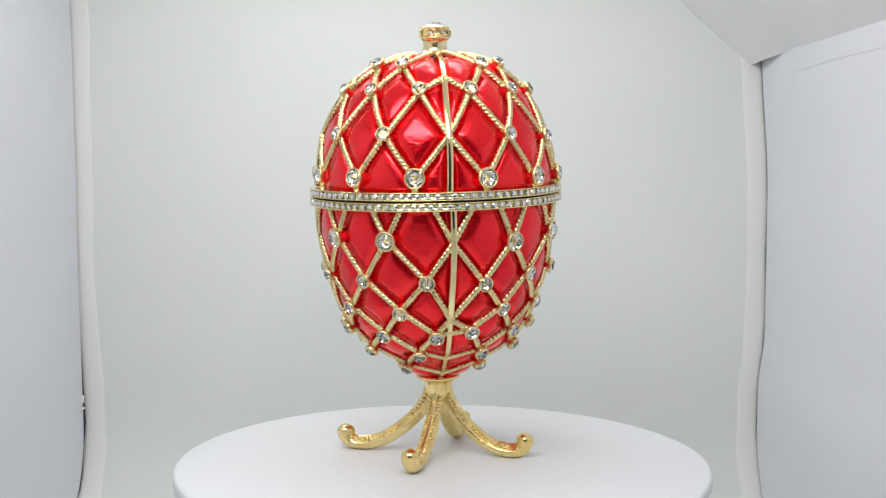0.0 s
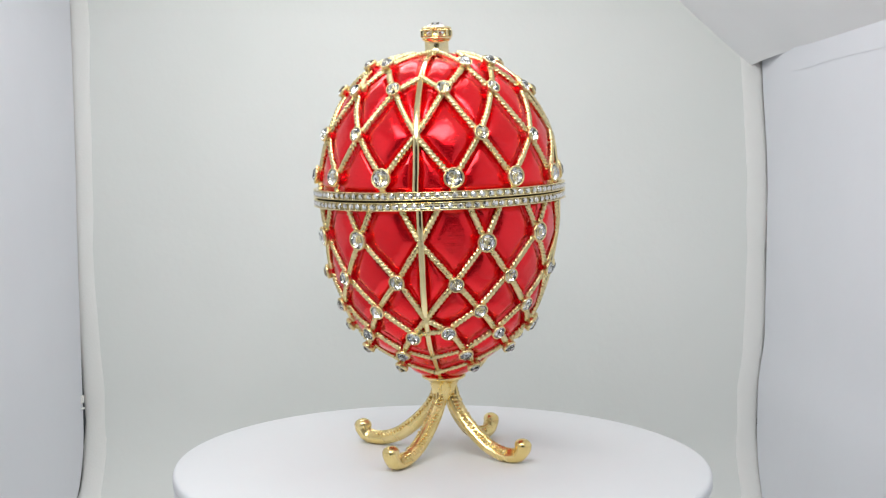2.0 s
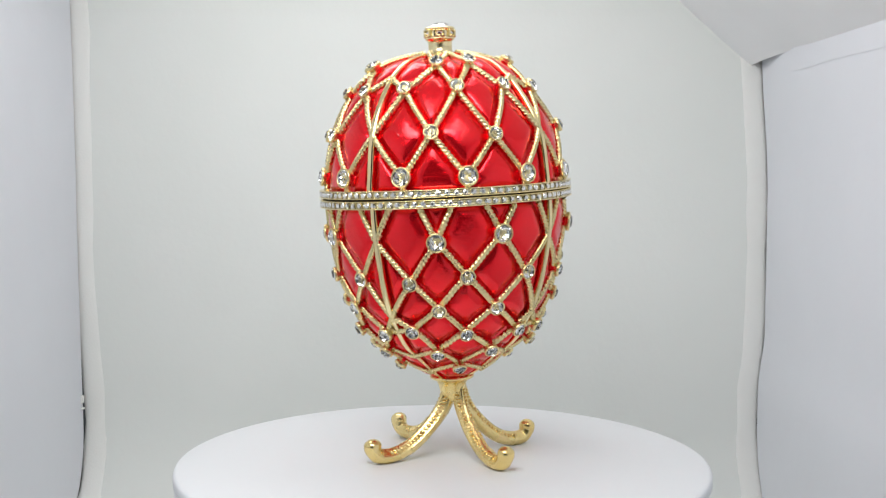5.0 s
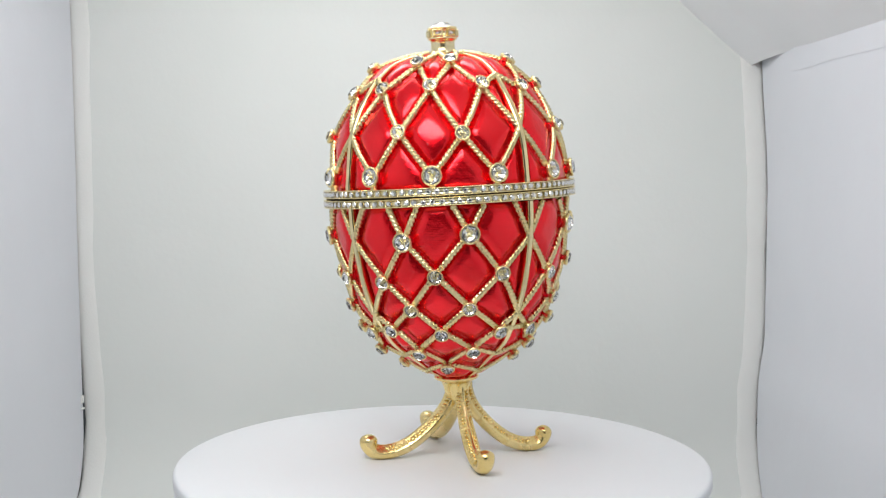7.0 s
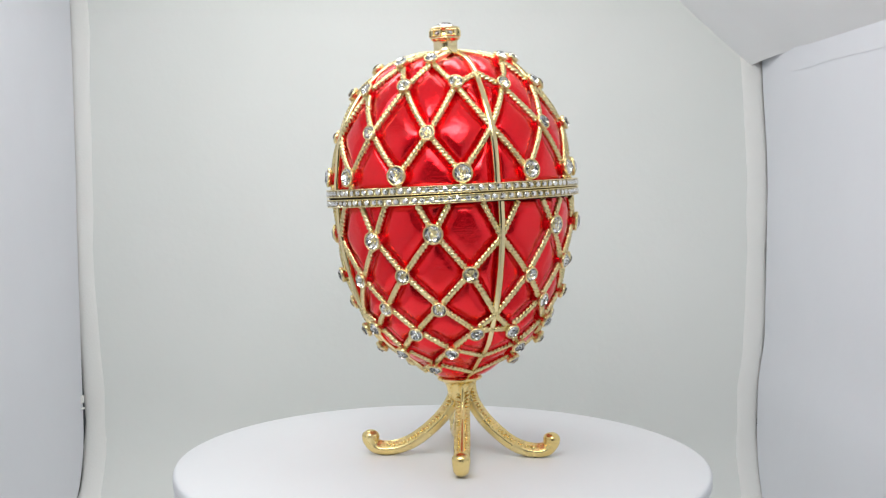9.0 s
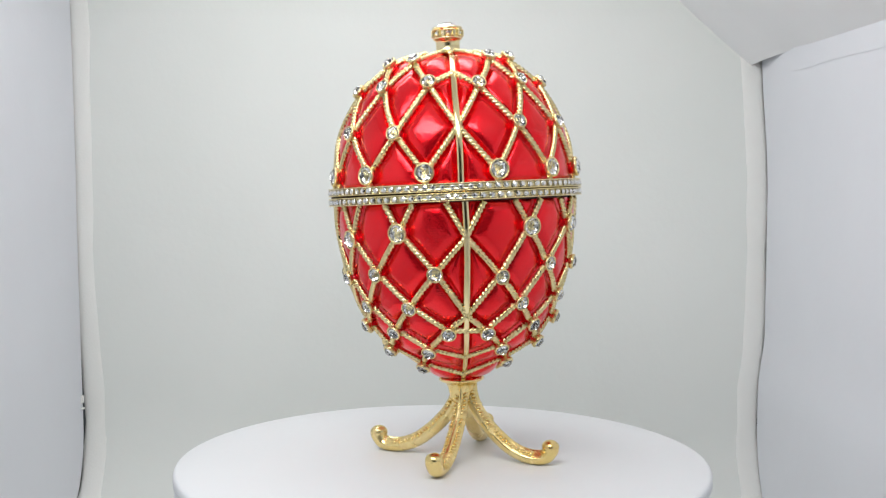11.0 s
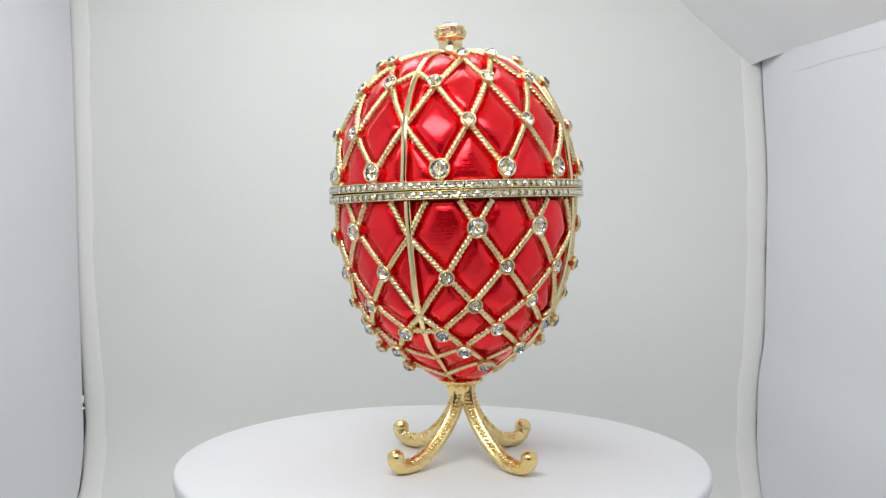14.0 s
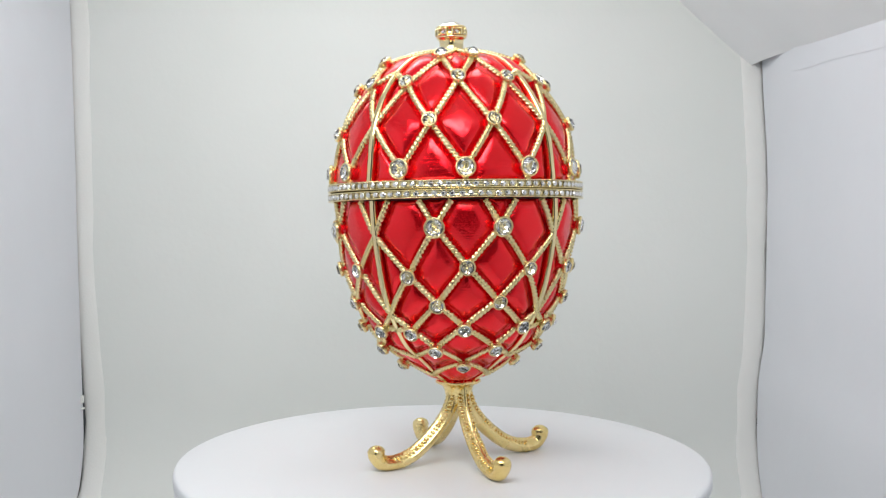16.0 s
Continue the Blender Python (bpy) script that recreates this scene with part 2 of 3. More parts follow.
def turntable():
    """The turning disc, and the base that stands still under it."""
    disc = tagged(new("turntable_disc"), "round matt white turntable disc carrying the egg", "turntable")
    prof = [(0.0001, -0.0046), (0.087, -0.0046), (TABLE_R - 0.0005, -0.0043), (TABLE_R, -0.0037), (TABLE_R, -0.0012), (TABLE_R - 0.0004, -0.0004), (TABLE_R - 0.0014, 0.0), (0.06, 0.0), (0.0001, 0.0)]
    part("platter", lathe(prof, 128), TABLE_WHITE, disc)
    part("spindle", lathe([(0.0001, -0.016), (0.011, -0.016), (0.011, -0.0045), (0.0001, -0.0045)], 32), BASE_GREY, disc, "grey spindle")
    base = tagged(new("round_plinth"), "round white plinth under the turning disc", "plinth")
    prof = [(0.0001, FLOOR_Z + 0.0005), (0.083, FLOOR_Z + 0.0005), (0.089, FLOOR_Z + 0.003), (0.0895, -0.012), (0.0893, -0.0066), (0.0885, -0.0060), (0.012, -0.0060), (0.0115, -0.016), (0.0001, -0.016)]
    part("drum", lathe(prof, 96), TABLE_WHITE, base)
    part("collar", lathe([(0.083, -0.0062), (0.0886, -0.0062), (0.0886, -0.0052), (0.083, -0.0052)], 96, closed=True), BASE_GREY, base, "blue-grey collar")
    return disc


# ---- the egg ----
SECTORS = (-180, -90, 0, 90)
# rows of stones: height, half spread in a sector, twist, stone radius
ROW = {1: (0.09784, 28.9, -0.3, 0.00275), 2: (0.11202, 14.7, -1.2, 0.00215), 3: (0.12619, 30.4, -1.8, 0.0021), 4: (0.13466, 12.9, -0.7, 0.0021),
       5: (0.07872, 14.6, 0.5, 0.00275), 6: (0.06538, 30.2, 0.6, 0.0022), 7: (0.05521, 16.0, 0.3, 0.0022), 8: (0.04663, 34.0, 0.8, 0.00215),
       9: (0.03952, 20.5, 0.8, 0.0021), 10: (0.03335, 0.0, 0.4, 0.0020)}
# where the hand-set casting strays: (row, nominal azimuth): millimetres up, degrees round
STRAY = {(2, -75): (-1.5, 0.4), (5, -105): (-1.5, -0.8), (6, -120): (-1.0, 0.9), (6, -30): (-1.7, 1.4), (6, 0): (0.9, -0.7), (8, -30): (-1.3, 0.6),
         (8, -180): (0, 3.5), (8, -150): (0, 2.3), (9, -165): (0, 3.0), (6, -150): (0, 2.3), (7, -165): (0, 1.9), (8, -90): (0, -1.8), (9, -75): (0, -2.0),
         (10, -180): (0, 2), (10, -90): (0, -2.6), (6, -90): (0.5, -1.9), (3, -30): (-1.1, 0), (8, 0): (0, -1.9), (8, -120): (1.4, 1.0), (7, -15): (-0.9, 0.6), (7, -75): (-0.4, -1.3), (8, -60): (-0.6, -0.4)}
STONE_CURVE = {"lid": [(0.0924, 0.04240), (0.09784, 0.04208), (0.11202, 0.03966), (0.12619, 0.03186), (0.13466, 0.02347), (0.1380, 0.0160), (0.1396, 0.0080), (0.1398, 0.0030)],
               "bowl": [(0.0250, 0.0066), (0.0280, 0.0122), (0.03335, 0.0190), (0.03952, 0.0271), (0.04663, 0.0321), (0.05521, 0.0363), (0.06538, 0.0394), (0.07872, 0.0419), (0.0886, 0.04240)]}
INSET = 0.0031


class Shell:
    """A turned surface: a place from the azimuth, the way along the profile and the lift off it."""

    def __init__(self, pts):
        c = catmull([(r, z) for z, r in pts], 14)
        t = np.gradient(c, axis=0)
        t /= np.linalg.norm(t, axis=1)[:, None]
        self.n = np.stack([t[:, 1], -t[:, 0]], 1)
        self.c = c - INSET * self.n
        self.c[:, 0] = np.maximum(self.c[:, 0], 0.0008)
        self.s = np.concatenate([[0], np.cumsum(np.linalg.norm(np.diff(self.c, axis=0), axis=1))])
        self.stone_z = c[:, 1]

    def s_of(self, z):
        return float(np.interp(z, self.stone_z, self.s))

    def rz(self, s):
        return np.interp(s, self.s, self.c[:, 0]), np.interp(s, self.s, self.c[:, 1]), np.interp(s, self.s, self.n[:, 0]), np.interp(s, self.s, self.n[:, 1])

    def at(self, az, s, lift=0.0):
        r, z, nr, nz = self.rz(s)
        a = math.radians(az)
        d = Vector((math.sin(a), -math.cos(a), 0))
        n = (d * nr + Vector((0, 0, nz))).normalized()
        return d * r + Vector((0, 0, z)) + n * lift, n


SHELL = {k: Shell(v) for k, v in STONE_CURVE.items()}


def node(row, nominal):
    """Azimuth and profile length of a crossing of the lattice; nominal is a multiple of 15 degrees."""
    z, spread, twist, _ = ROW[row]
    shell = SHELL["lid" if row < 5 else "bowl"]
    sector = round(nominal / 90 + 1e-6) * 90
    rel = nominal - sector
    on_rib = abs(abs(rel) - 45) < 1
    up, turn = STRAY.get((row, nominal), (0, 0))
    az = nominal + rib_turn(z) if on_rib else sector + math.copysign(spread, rel) * (abs(rel) > 1) + twist + turn
    wave = (0.9 if row >= 5 else 0.6 if row > 1 else 0.0) * math.cos(math.radians(nominal - 15))
    if row == 9:
        wave *= 0.7
    if on_rib and row >= 5:
        wave, up = 0.0, {5: -2.0, 7: -4.0}.get(row, 0)
    return az, shell.s_of(z + 0.001 * (wave + up))


def rib_turn(z):
    return -1.0 if z > 0.09 else 0.5


def wrap(a):
    a = (a + 180) % 360 - 180
    return -180 if a >= 179 else a


def lattice():
    """The stones, and the ropes as pairs of crossings, for lid and bowl."""
    stones, ropes = [], {"lid": [], "bowl": []}
    for c in SECTORS:
        for row in ROW:
            rel = (-30, 0, 30) if row in (1, 3, 6, 8) else (0,) if row == 10 else (-15, 15)
            stones += [(row, wrap(c + a)) for a in rel]
        n = lambda row, rel: node(row, wrap(c + rel))

        def tie(kind, a, b):
            a, b = list(a), list(b)
            b[0] += 360 * round((a[0] - b[0]) / 360)
            ropes[kind].append((tuple(a), tuple(b)))

        for lo, hi in ((1, 2), (3, 2), (3, 4)):
            for a in (-30, 0, 30):
                for s in (-15, 15):
                    tie("lid", n(lo, a), (c + a + s + rib_turn(1), SHELL["lid"].s_of(0.1302)) if (hi == 4 and abs(a + s) == 45) else n(hi, a + s))
        top = SHELL["lid"].s[-1] - 0.0045
        for a in (-15, 15):
            tie("lid", n(4, a), (c + a * 2.2, top))
            tie("lid", n(4, a), (c, top - 0.004))
        for a in (-30, 0, 30):
            az, s0 = n(1, a)
            tie("lid", (az, s0), (az, 0.0004))
        for lo, hi in ((6, 5), (6, 7), (8, 7)):
            for a in (-30, 0, 30):
                for s in (-15, 15):
                    tie("bowl", n(lo, a), n(hi, a + s))
        edge = SHELL["bowl"].s[-1] - 0.0008
        for a in (-45, -15, 15, 45):
            az, s0 = n(5, a)
            reach = 8.5 if abs(a) == 45 else 7.2
            for s in (-reach, reach):
                if abs(a + s) < 45:
                    tie("bowl", (az, s0), (az + s, edge))
        for s in (-1, 1):
            tie("bowl", n(8, 30 * s), n(9, 15 * s))
            tie("bowl", n(8, 0), n(9, 15 * s))
            tie("bowl", n(9, 15 * s), n(10, 0))
            tie("bowl", n(9, 15 * s), (c + 45 * s, SHELL["bowl"].s_of(0.0358)))
            tie("bowl", n(10, 0), (c + 45 * s, SHELL["bowl"].s_of(0.0290)))
            tie("bowl", n(8, 30 * s), (c + 45 * s, SHELL["bowl"].s_of(0.0462)))
    return stones, ropes


STONES, ROPES = lattice()
RIB_AZ = (-135, -45, 45, 135)


def enamel_shell(kind):
    """The enamelled half egg: every field stands as a raised plate, with a groove beside ropes and ribs."""
    sh = SHELL[kind]
    na, ns = 720, 220 if kind == "bowl" else 190
    ss = np.linspace(0, sh.s[-1], ns)
    az = np.arange(na) * 360 / na
    r, z, nr, nz = sh.rz(ss)
    A = np.radians(az)
    dirs = np.stack([np.sin(A), -np.cos(A)], 1)
    P = np.concatenate([dirs[None] * r[:, None, None], np.broadcast_to(z[:, None, None], (ns, na, 1))], 2)
    N = np.concatenate([dirs[None] * nr[:, None, None], np.broadcast_to(nz[:, None, None], (ns, na, 1))], 2)
    flat = P.reshape(-1, 3)
    best = np.full(len(flat), 1.0)
    lines = list(ROPES[kind]) + [((a + rib_turn(z[0]), 0.0), (a + rib_turn(z[0]), sh.s[-1])) for a in RIB_AZ]
    for a, b in lines:
        k = 9 if abs(a[1] - b[1]) < 0.03 else 40
        pts = np.array([sh.at(a[0] + (b[0] - a[0]) * i / (k - 1), a[1] + (b[1] - a[1]) * i / (k - 1))[0] for i in range(k)])
        box = np.all((flat > pts.min(0) - 0.006) & (flat < pts.max(0) + 0.006), axis=1)
        idx = np.nonzero(box)[0]
        q = flat[idx]
        for i in range(k - 1):
            u = pts[i + 1] - pts[i]
            w = np.clip(((q - pts[i]) @ u) / (u @ u), 0, 1)
            best[idx] = np.minimum(best[idx], np.linalg.norm(q - pts[i] - w[:, None] * u, axis=1))
    for row, nominal in STONES:
        if (row < 5) == (kind == "lid"):
            az0, s0 = node(row, nominal)
            c = np.array(sh.at(az0, s0)[0])
            best = np.minimum(best, np.maximum(0, np.linalg.norm(flat - c, axis=1) - ROW[row][3] * 0.5))
    edge = np.minimum(sh.s[-1] - ss, ss)
    best = np.minimum(best, np.repeat(edge + 0.0004, na))
    best += np.array([0.00022 * noise.noise(Vector(p) * 330) for p in flat])
    # enamel draws back from sharp corners, so the plates are rounded
    soft = best.reshape(ns, na)
    for _ in range(7):
        soft = (soft * 2 + np.roll(soft, 1, 1) + np.roll(soft, -1, 1)) / 4
        soft = (soft * 2 + np.concatenate([soft[:1], soft[:-1]]) + np.concatenate([soft[1:], soft[-1:]])) / 4
    soft = soft.reshape(-1)
    t = np.clip((soft - (0.0016 if kind == "lid" else 0.0011)) / 0.0009, 0, 1)
    t2 = np.clip((soft - 0.0009) / 0.0042, 0, 1)
    lift = -0.0009 + (0.00045 if kind == "lid" else 0.00025) * (t * t * (3 - 2 * t)) + (0.0012 if kind == "lid" else 0.0014) * np.sin(t2 * math.pi / 2)
    V = flat + N.reshape(-1, 3) * lift[:, None]
    # split into the single enamel fields, parted under the ropes, and the ground between them
    raised = best.reshape(ns, na) > 0.0006
    face_up = raised[:-1] & raised[1:] & np.roll(raised[:-1], -1, 1) & np.roll(raised[1:], -1, 1)
    mark = np.zeros((ns - 1, na), int)
    count = 0
    for i0, j0 in zip(*np.nonzero(face_up)):
        if mark[i0, j0]:
            continue
        count += 1
        stack = [(i0, j0)]
        mark[i0, j0] = count
        while stack:
            i, j = stack.pop()
            for p, q in ((i + 1, j), (i - 1, j), (i, (j + 1) % na), (i, (j - 1) % na)):
                if 0 <= p < ns - 1 and face_up[p, q] and not mark[p, q]:
                    mark[p, q] = count
                    stack.append((p, q))
    groups = {}
    for i in range(ns - 1):
        for j in range(na):
            groups.setdefault(int(mark[i, j]), []).append((i * na + j, i * na + (j + 1) % na, (i + 1) * na + (j + 1) % na, (i + 1) * na + j))
    ground, fields = groups.pop(0), []
    for g in groups.values():
        if len(g) < 12:
            ground += g
        else:
            fields.append(g)

    # one set of normals for the whole half, so that the plates meet the ground without a seam
    grid = V.reshape(ns, na, 3)
    nrm = np.cross(np.roll(grid, -1, 1) - np.roll(grid, 1, 1), np.gradient(grid, axis=0)).reshape(-1, 3)
    nrm *= np.sign((nrm * N.reshape(-1, 3)).sum(1))[:, None]
    nrm /= np.maximum(np.linalg.norm(nrm, axis=1), 1e-12)[:, None]

    def skin(name, faces):
        used = sorted({v for f in faces for v in f})
        index = {v: k for k, v in enumerate(used)}
        me = bpy.data.meshes.new(name)
        me.from_pydata(V[used].tolist(), [], [tuple(index[v] for v in f) for f in faces])
        me.materials.append(ENAMEL)
        me.shade_smooth()
        me.normals_split_custom_set_from_vertices(nrm[used].tolist())
        return me

    return skin(kind, ground), [skin("enamel_field", f) for f in fields]


def rope_mesh(kind, a, b):
    """Three strands twisted round each other along the shell."""
    sh = SHELL[kind]
    p0, p1 = sh.at(*a)[0], sh.at(*b)[0]
    length = max((p1 - p0).length, 0.002)
    n = max(6, int(length / 0.0003))
    bm = bmesh.new()
    rings = []
    rad, pitch = (0.00100, 0.0044) if max(p0.z, p1.z) < 0.133 and max(p0.z, p1.z) > 0.043 else (0.00084, 0.0037)
    for i in range(n + 1):
        u = i / n
        p, nn = sh.at(a[0] + (b[0] - a[0]) * u, a[1] + (b[1] - a[1]) * u, 0.0007)
        q, _ = sh.at(a[0] + (b[0] - a[0]) * (u + 0.01), a[1] + (b[1] - a[1]) * (u + 0.01), 0.0007)
        t = (q - p).normalized()
        side = t.cross(nn).normalized()
        ph = 2 * math.pi * u * length / pitch
        ring = []
        for k in range(20):
            f = 2 * math.pi * k / 20
            rr = rad * (0.46 + 0.66 * abs(math.cos(1.5 * (f - ph))) ** 0.75)
            ring.append(p + side * rr * math.cos(f) + nn * rr * math.sin(f))
        rings.append(ring)
    grid_faces(bm, rings, close_u=True, flip=True)
    return bm


def rib_mesh(kind, az):
    """A plain half-round rib from pole to rim."""
    sh = SHELL[kind]
    bm = bmesh.new()
    rings = []
    s0, s1 = 0.0012, sh.s[-1] - 0.0006
    for i in range(61):
        s = s0 + (s1 - s0) * i / 60
        p, nn = sh.at(az + 0.3 * math.sin(i * 0.16), s, 0.0)
        t = (sh.at(az, min(s + 0.0005, sh.s[-1]))[0] - sh.at(az, max(s - 0.0005, 0))[0]).normalized()
        side = nn.cross(t).normalized()
        w = 0.00105
        # the ribs flatten out towards the poles
        flat = 0.36 + 0.64 * max(0.0, min(1.0, (0.138 - p.z) / 0.018 if kind == "lid" else (p.z - 0.032) / 0.028))
        ring = [p + side * w * x * (0.5 + 0.5 * flat) + nn * h * flat for x, h in ((-1, -0.0008), (-1, 0.0012), (-0.8, 0.0016), (-0.3, 0.00175), (0.3, 0.00175), (0.8, 0.0016), (1, 0.0012), (1, -0.0008))]
        rings.append(ring)
    grid_faces(bm, rings, close_u=True)
    return bm


def along(p, n, spin=0.0):
    """A pose at p with its z axis along n."""
    return Matrix.Translation(p) @ n.to_track_quat("Z", "Y").to_matrix().to_4x4() @ Matrix.Rotation(spin, 4, "Z")


def setting_mesh():
    """A round cup of unit stone radius: an enamelled wall under a rolled gold lip."""
    prof = [(0.92, -0.3), (0.90, 0.10), (0.92, 0.40), (1.02, 0.54), (1.12, 0.62), (1.18, 0.80), (1.14, 0.94), (1.04, 0.99), (0.95, 0.92), (0.94, 0.7), (0.6, 0.35), (0.01, 0.2)]
    bm = lathe(prof, 20)
    bm.faces.ensure_lookup_table()
    for f in bm.faces:
        c = f.calc_center_median()
        if c.z < 0.45 and c.xy.length > 0.85:
            f.material_index = 1
    me = bpy.data.meshes.new("stone_setting")
    bm.to_mesh(me)
    bm.free()
    me.materials.append(ROPE_GOLD)
    me.materials.append(ENAMEL)
    me.shade_smooth()
    return me


def stone_mesh():
    """A cut stone of unit radius: a clear crown over a facetted foil back."""
    bm = bmesh.new()
    n = 8
    tau = 2 * math.pi
    girdle = [bm.verts.new((0.93 * math.cos(tau * i / (2 * n)), 0.93 * math.sin(tau * i / (2 * n)), 0.92)) for i in range(2 * n)]
    table = [bm.verts.new((0.56 * math.cos(tau * (i + 0.5) / n), 0.56 * math.sin(tau * (i + 0.5) / n), 1.24)) for i in range(n)]
    bm.faces.new(table)
    for i in range(n):
        g0, g1, g2 = girdle[2 * i], girdle[2 * i + 1], girdle[(2 * i + 2) % (2 * n)]
        bm.faces.new((table[i], g0, g1))
        bm.faces.new((table[i], g1, g2))
        bm.faces.new((table[i], g2, table[(i + 1) % n]))
    # the clear back, and the foil that lines the cup just under it
    for drop, index in ((0.0, 0), (0.05, 1)):
        rim = girdle if index == 0 else [bm.verts.new((0.94 * math.cos(tau * i / 16), 0.94 * math.sin(tau * i / 16), 0.92 - drop)) for i in range(16)]
        mid = [bm.verts.new((0.50 * math.cos(tau * (i + 0.5) / 8), 0.50 * math.sin(tau * (i + 0.5) / 8), 0.60 + 0.07 * math.sin(i * 2.4) - drop)) for i in range(8)]
        tip = bm.verts.new((0.03, 0.02, 0.42 - drop))
        for i in range(8):
            for f in ((rim[2 * i], rim[2 * i + 1], mid[i]), (rim[2 * i + 1], rim[(2 * i + 2) % 16], mid[i]), (mid[i], rim[(2 * i + 2) % 16], mid[(i + 1) % 8]), (mid[i], mid[(i + 1) % 8], tip)):
                bm.faces.new(f if index else f[::-1]).material_index = index
    me = bpy.data.meshes.new("crystal")
    bm.to_mesh(me)
    bm.free()
    me.materials.append(CRYSTAL)
    me.materials.append(FOIL)
    return me


def pave_mesh():
    """A small foil-backed stone of unit radius."""
    bm = bmesh.new()
    tau = 2 * math.pi
    a = [bm.verts.new((math.cos(tau * i / 8), math.sin(tau * i / 8), 0.0)) for i in range(8)]
    b = [bm.verts.new((0.86 * math.cos(tau * (i + 0.5) / 8), 0.86 * math.sin(tau * (i + 0.5) / 8), 0.25)) for i in range(8)]
    c = [bm.verts.new((0.45 * math.cos(tau * i / 4), 0.45 * math.sin(tau * i / 4), 0.48)) for i in range(4)]
    bm.faces.new(c)
    for i in range(8):
        bm.faces.new((a[i], a[(i + 1) % 8], b[i]))
        bm.faces.new((b[i], a[(i + 1) % 8], b[(i + 1) % 8]))
        bm.faces.new((b[i], b[(i + 1) % 8], c[((i + 1) // 2) % 4]))
    for i in range(4):
        bm.faces.new((c[i], b[2 * i], c[(i + 1) % 4]))
    bmesh.ops.recalc_face_normals(bm, faces=bm.faces)
    me = bpy.data.meshes.new("pave_crystal")
    bm.to_mesh(me)
    bm.free()
    me.materials.append(FOIL)
    return me


BAND_R = 0.0427


def band_mesh(z0, z1):
    """A gold channel ring for a row of small stones."""
    lip, deep = 0.00022, 0.0009
    R = BAND_R
    prof = [(R - 0.006, z0), (R - 0.0003, z0), (R, z0 + 0.0002), (R, z0 + lip), (R - deep, z0 + lip + 0.0002), (R - deep, z1 - lip - 0.0002), (R, z1 - lip), (R, z1 - 0.0002), (R - 0.0003, z1), (R - 0.006, z1)]
    return lathe(prof, 160, closed=True)


def leg_mesh():
    """A scrolled leg in the x-z plane (x outward), grooved on top, that ends in an upturned knob."""
    line = catmull([(0.0021, 0.0262), (0.0026, 0.0222), (0.0046, 0.0174), (0.0092, 0.0117), (0.0160, 0.0060), (0.0215, 0.0033), (0.0266, 0.0024), (0.0305, 0.0030), (0.0322, 0.0050), (0.0324, 0.0064)], 8)
    n = len(line)
    tang = np.gradient(line, axis=0)
    tang /= np.linalg.norm(tang, axis=1)[:, None]
    bm = bmesh.new()
    rings = []
    for i in range(n):
        u = i / (n - 1)
        knob = math.exp(-((u - 1.0) / 0.15) ** 2)
        w = 0.0027 * (0.74 + 0.26 * min(1, u * 2.6)) + 0.0003 * knob
        d = 0.0025 + 0.0006 * knob
        up = Vector((-tang[i][1], 0, tang[i][0]))
        # grains lie sunk on the two slopes; the foot is smooth
        sunk = 0.14 * (1 - min(1, max(0, (u - 0.74) / 0.08)))
        p = Vector((line[i][0], 0, line[i][1]))
        half = [(0.13, 1.0), (0.25, 0.95 - sunk), (0.60, 0.66 - sunk), (0.90, 0.26 - sunk), (1.0, 0.0), (0.86, -0.52), (0.46, -0.90)]
        sec = [(-x, y) for x, y in half[::-1]] + half + [(0, -1.0)]
        rings.append([p + Vector((0, w * x, 0)) + up * (d * y) for x, y in sec])
    end = Vector((line[-1][0], 0, line[-1][1]))
    up, fw = Vector((-tang[-1][1], 0, tang[-1][0])), Vector((tang[-1][0], 0, tang[-1][1]))
    last = rings[-1]
    for k in range(1, 7):
        a = math.pi / 2 * k / 6
        rings.append([end + (q - end) * max(0.02, math.cos(a)) + fw * 0.0023 * math.sin(a) for q in last])
    grid_faces(bm, rings, close_u=True)
    bmesh.ops.recalc_face_normals(bm, faces=bm.faces)
    return bm, line, tang


def beading_mesh(line, tang):
    """Two rows of cast grains, laid slantwise on either side of the leg's middle ridge."""
    bm = bmesh.new()
    seg = np.concatenate([[0], np.cumsum(np.linalg.norm(np.diff(line, axis=0), axis=1))])
    for side in (-1, 1):
        s = 0.0035 + 0.0003 * side
        rng = random.Random(5 + side)
        while s < seg[-1] * 0.82:
            x, z = np.interp(s, seg, line[:, 0]), np.interp(s, seg, line[:, 1])
            tx, tz = np.interp(s, seg, tang[:, 0]), np.interp(s, seg, tang[:, 1])
            lie = Matrix.Translation((x - tz * 0.00125, side * (0.00150 + rng.uniform(-0.0001, 0.0001)), z + tx * 0.00125)) @ Matrix.Rotation(-math.atan2(tz, tx), 4, "Y")
            m = lie @ Matrix.Rotation(-side * 0.78, 4, "X") @ Matrix.Rotation(side * rng.uniform(0.35, 0.75), 4, "Z")
            size = (0.00062 * rng.uniform(0.8, 1.25), 0.00125 * rng.uniform(0.75, 1.1), 0.00080 * rng.uniform(0.75, 1.15), 1)
            bmesh.ops.create_icosphere(bm, subdivisions=2, radius=1, matrix=m @ Matrix.Diagonal(size))
            s += 0.00145 * rng.uniform(0.88, 1.12)
    return bm


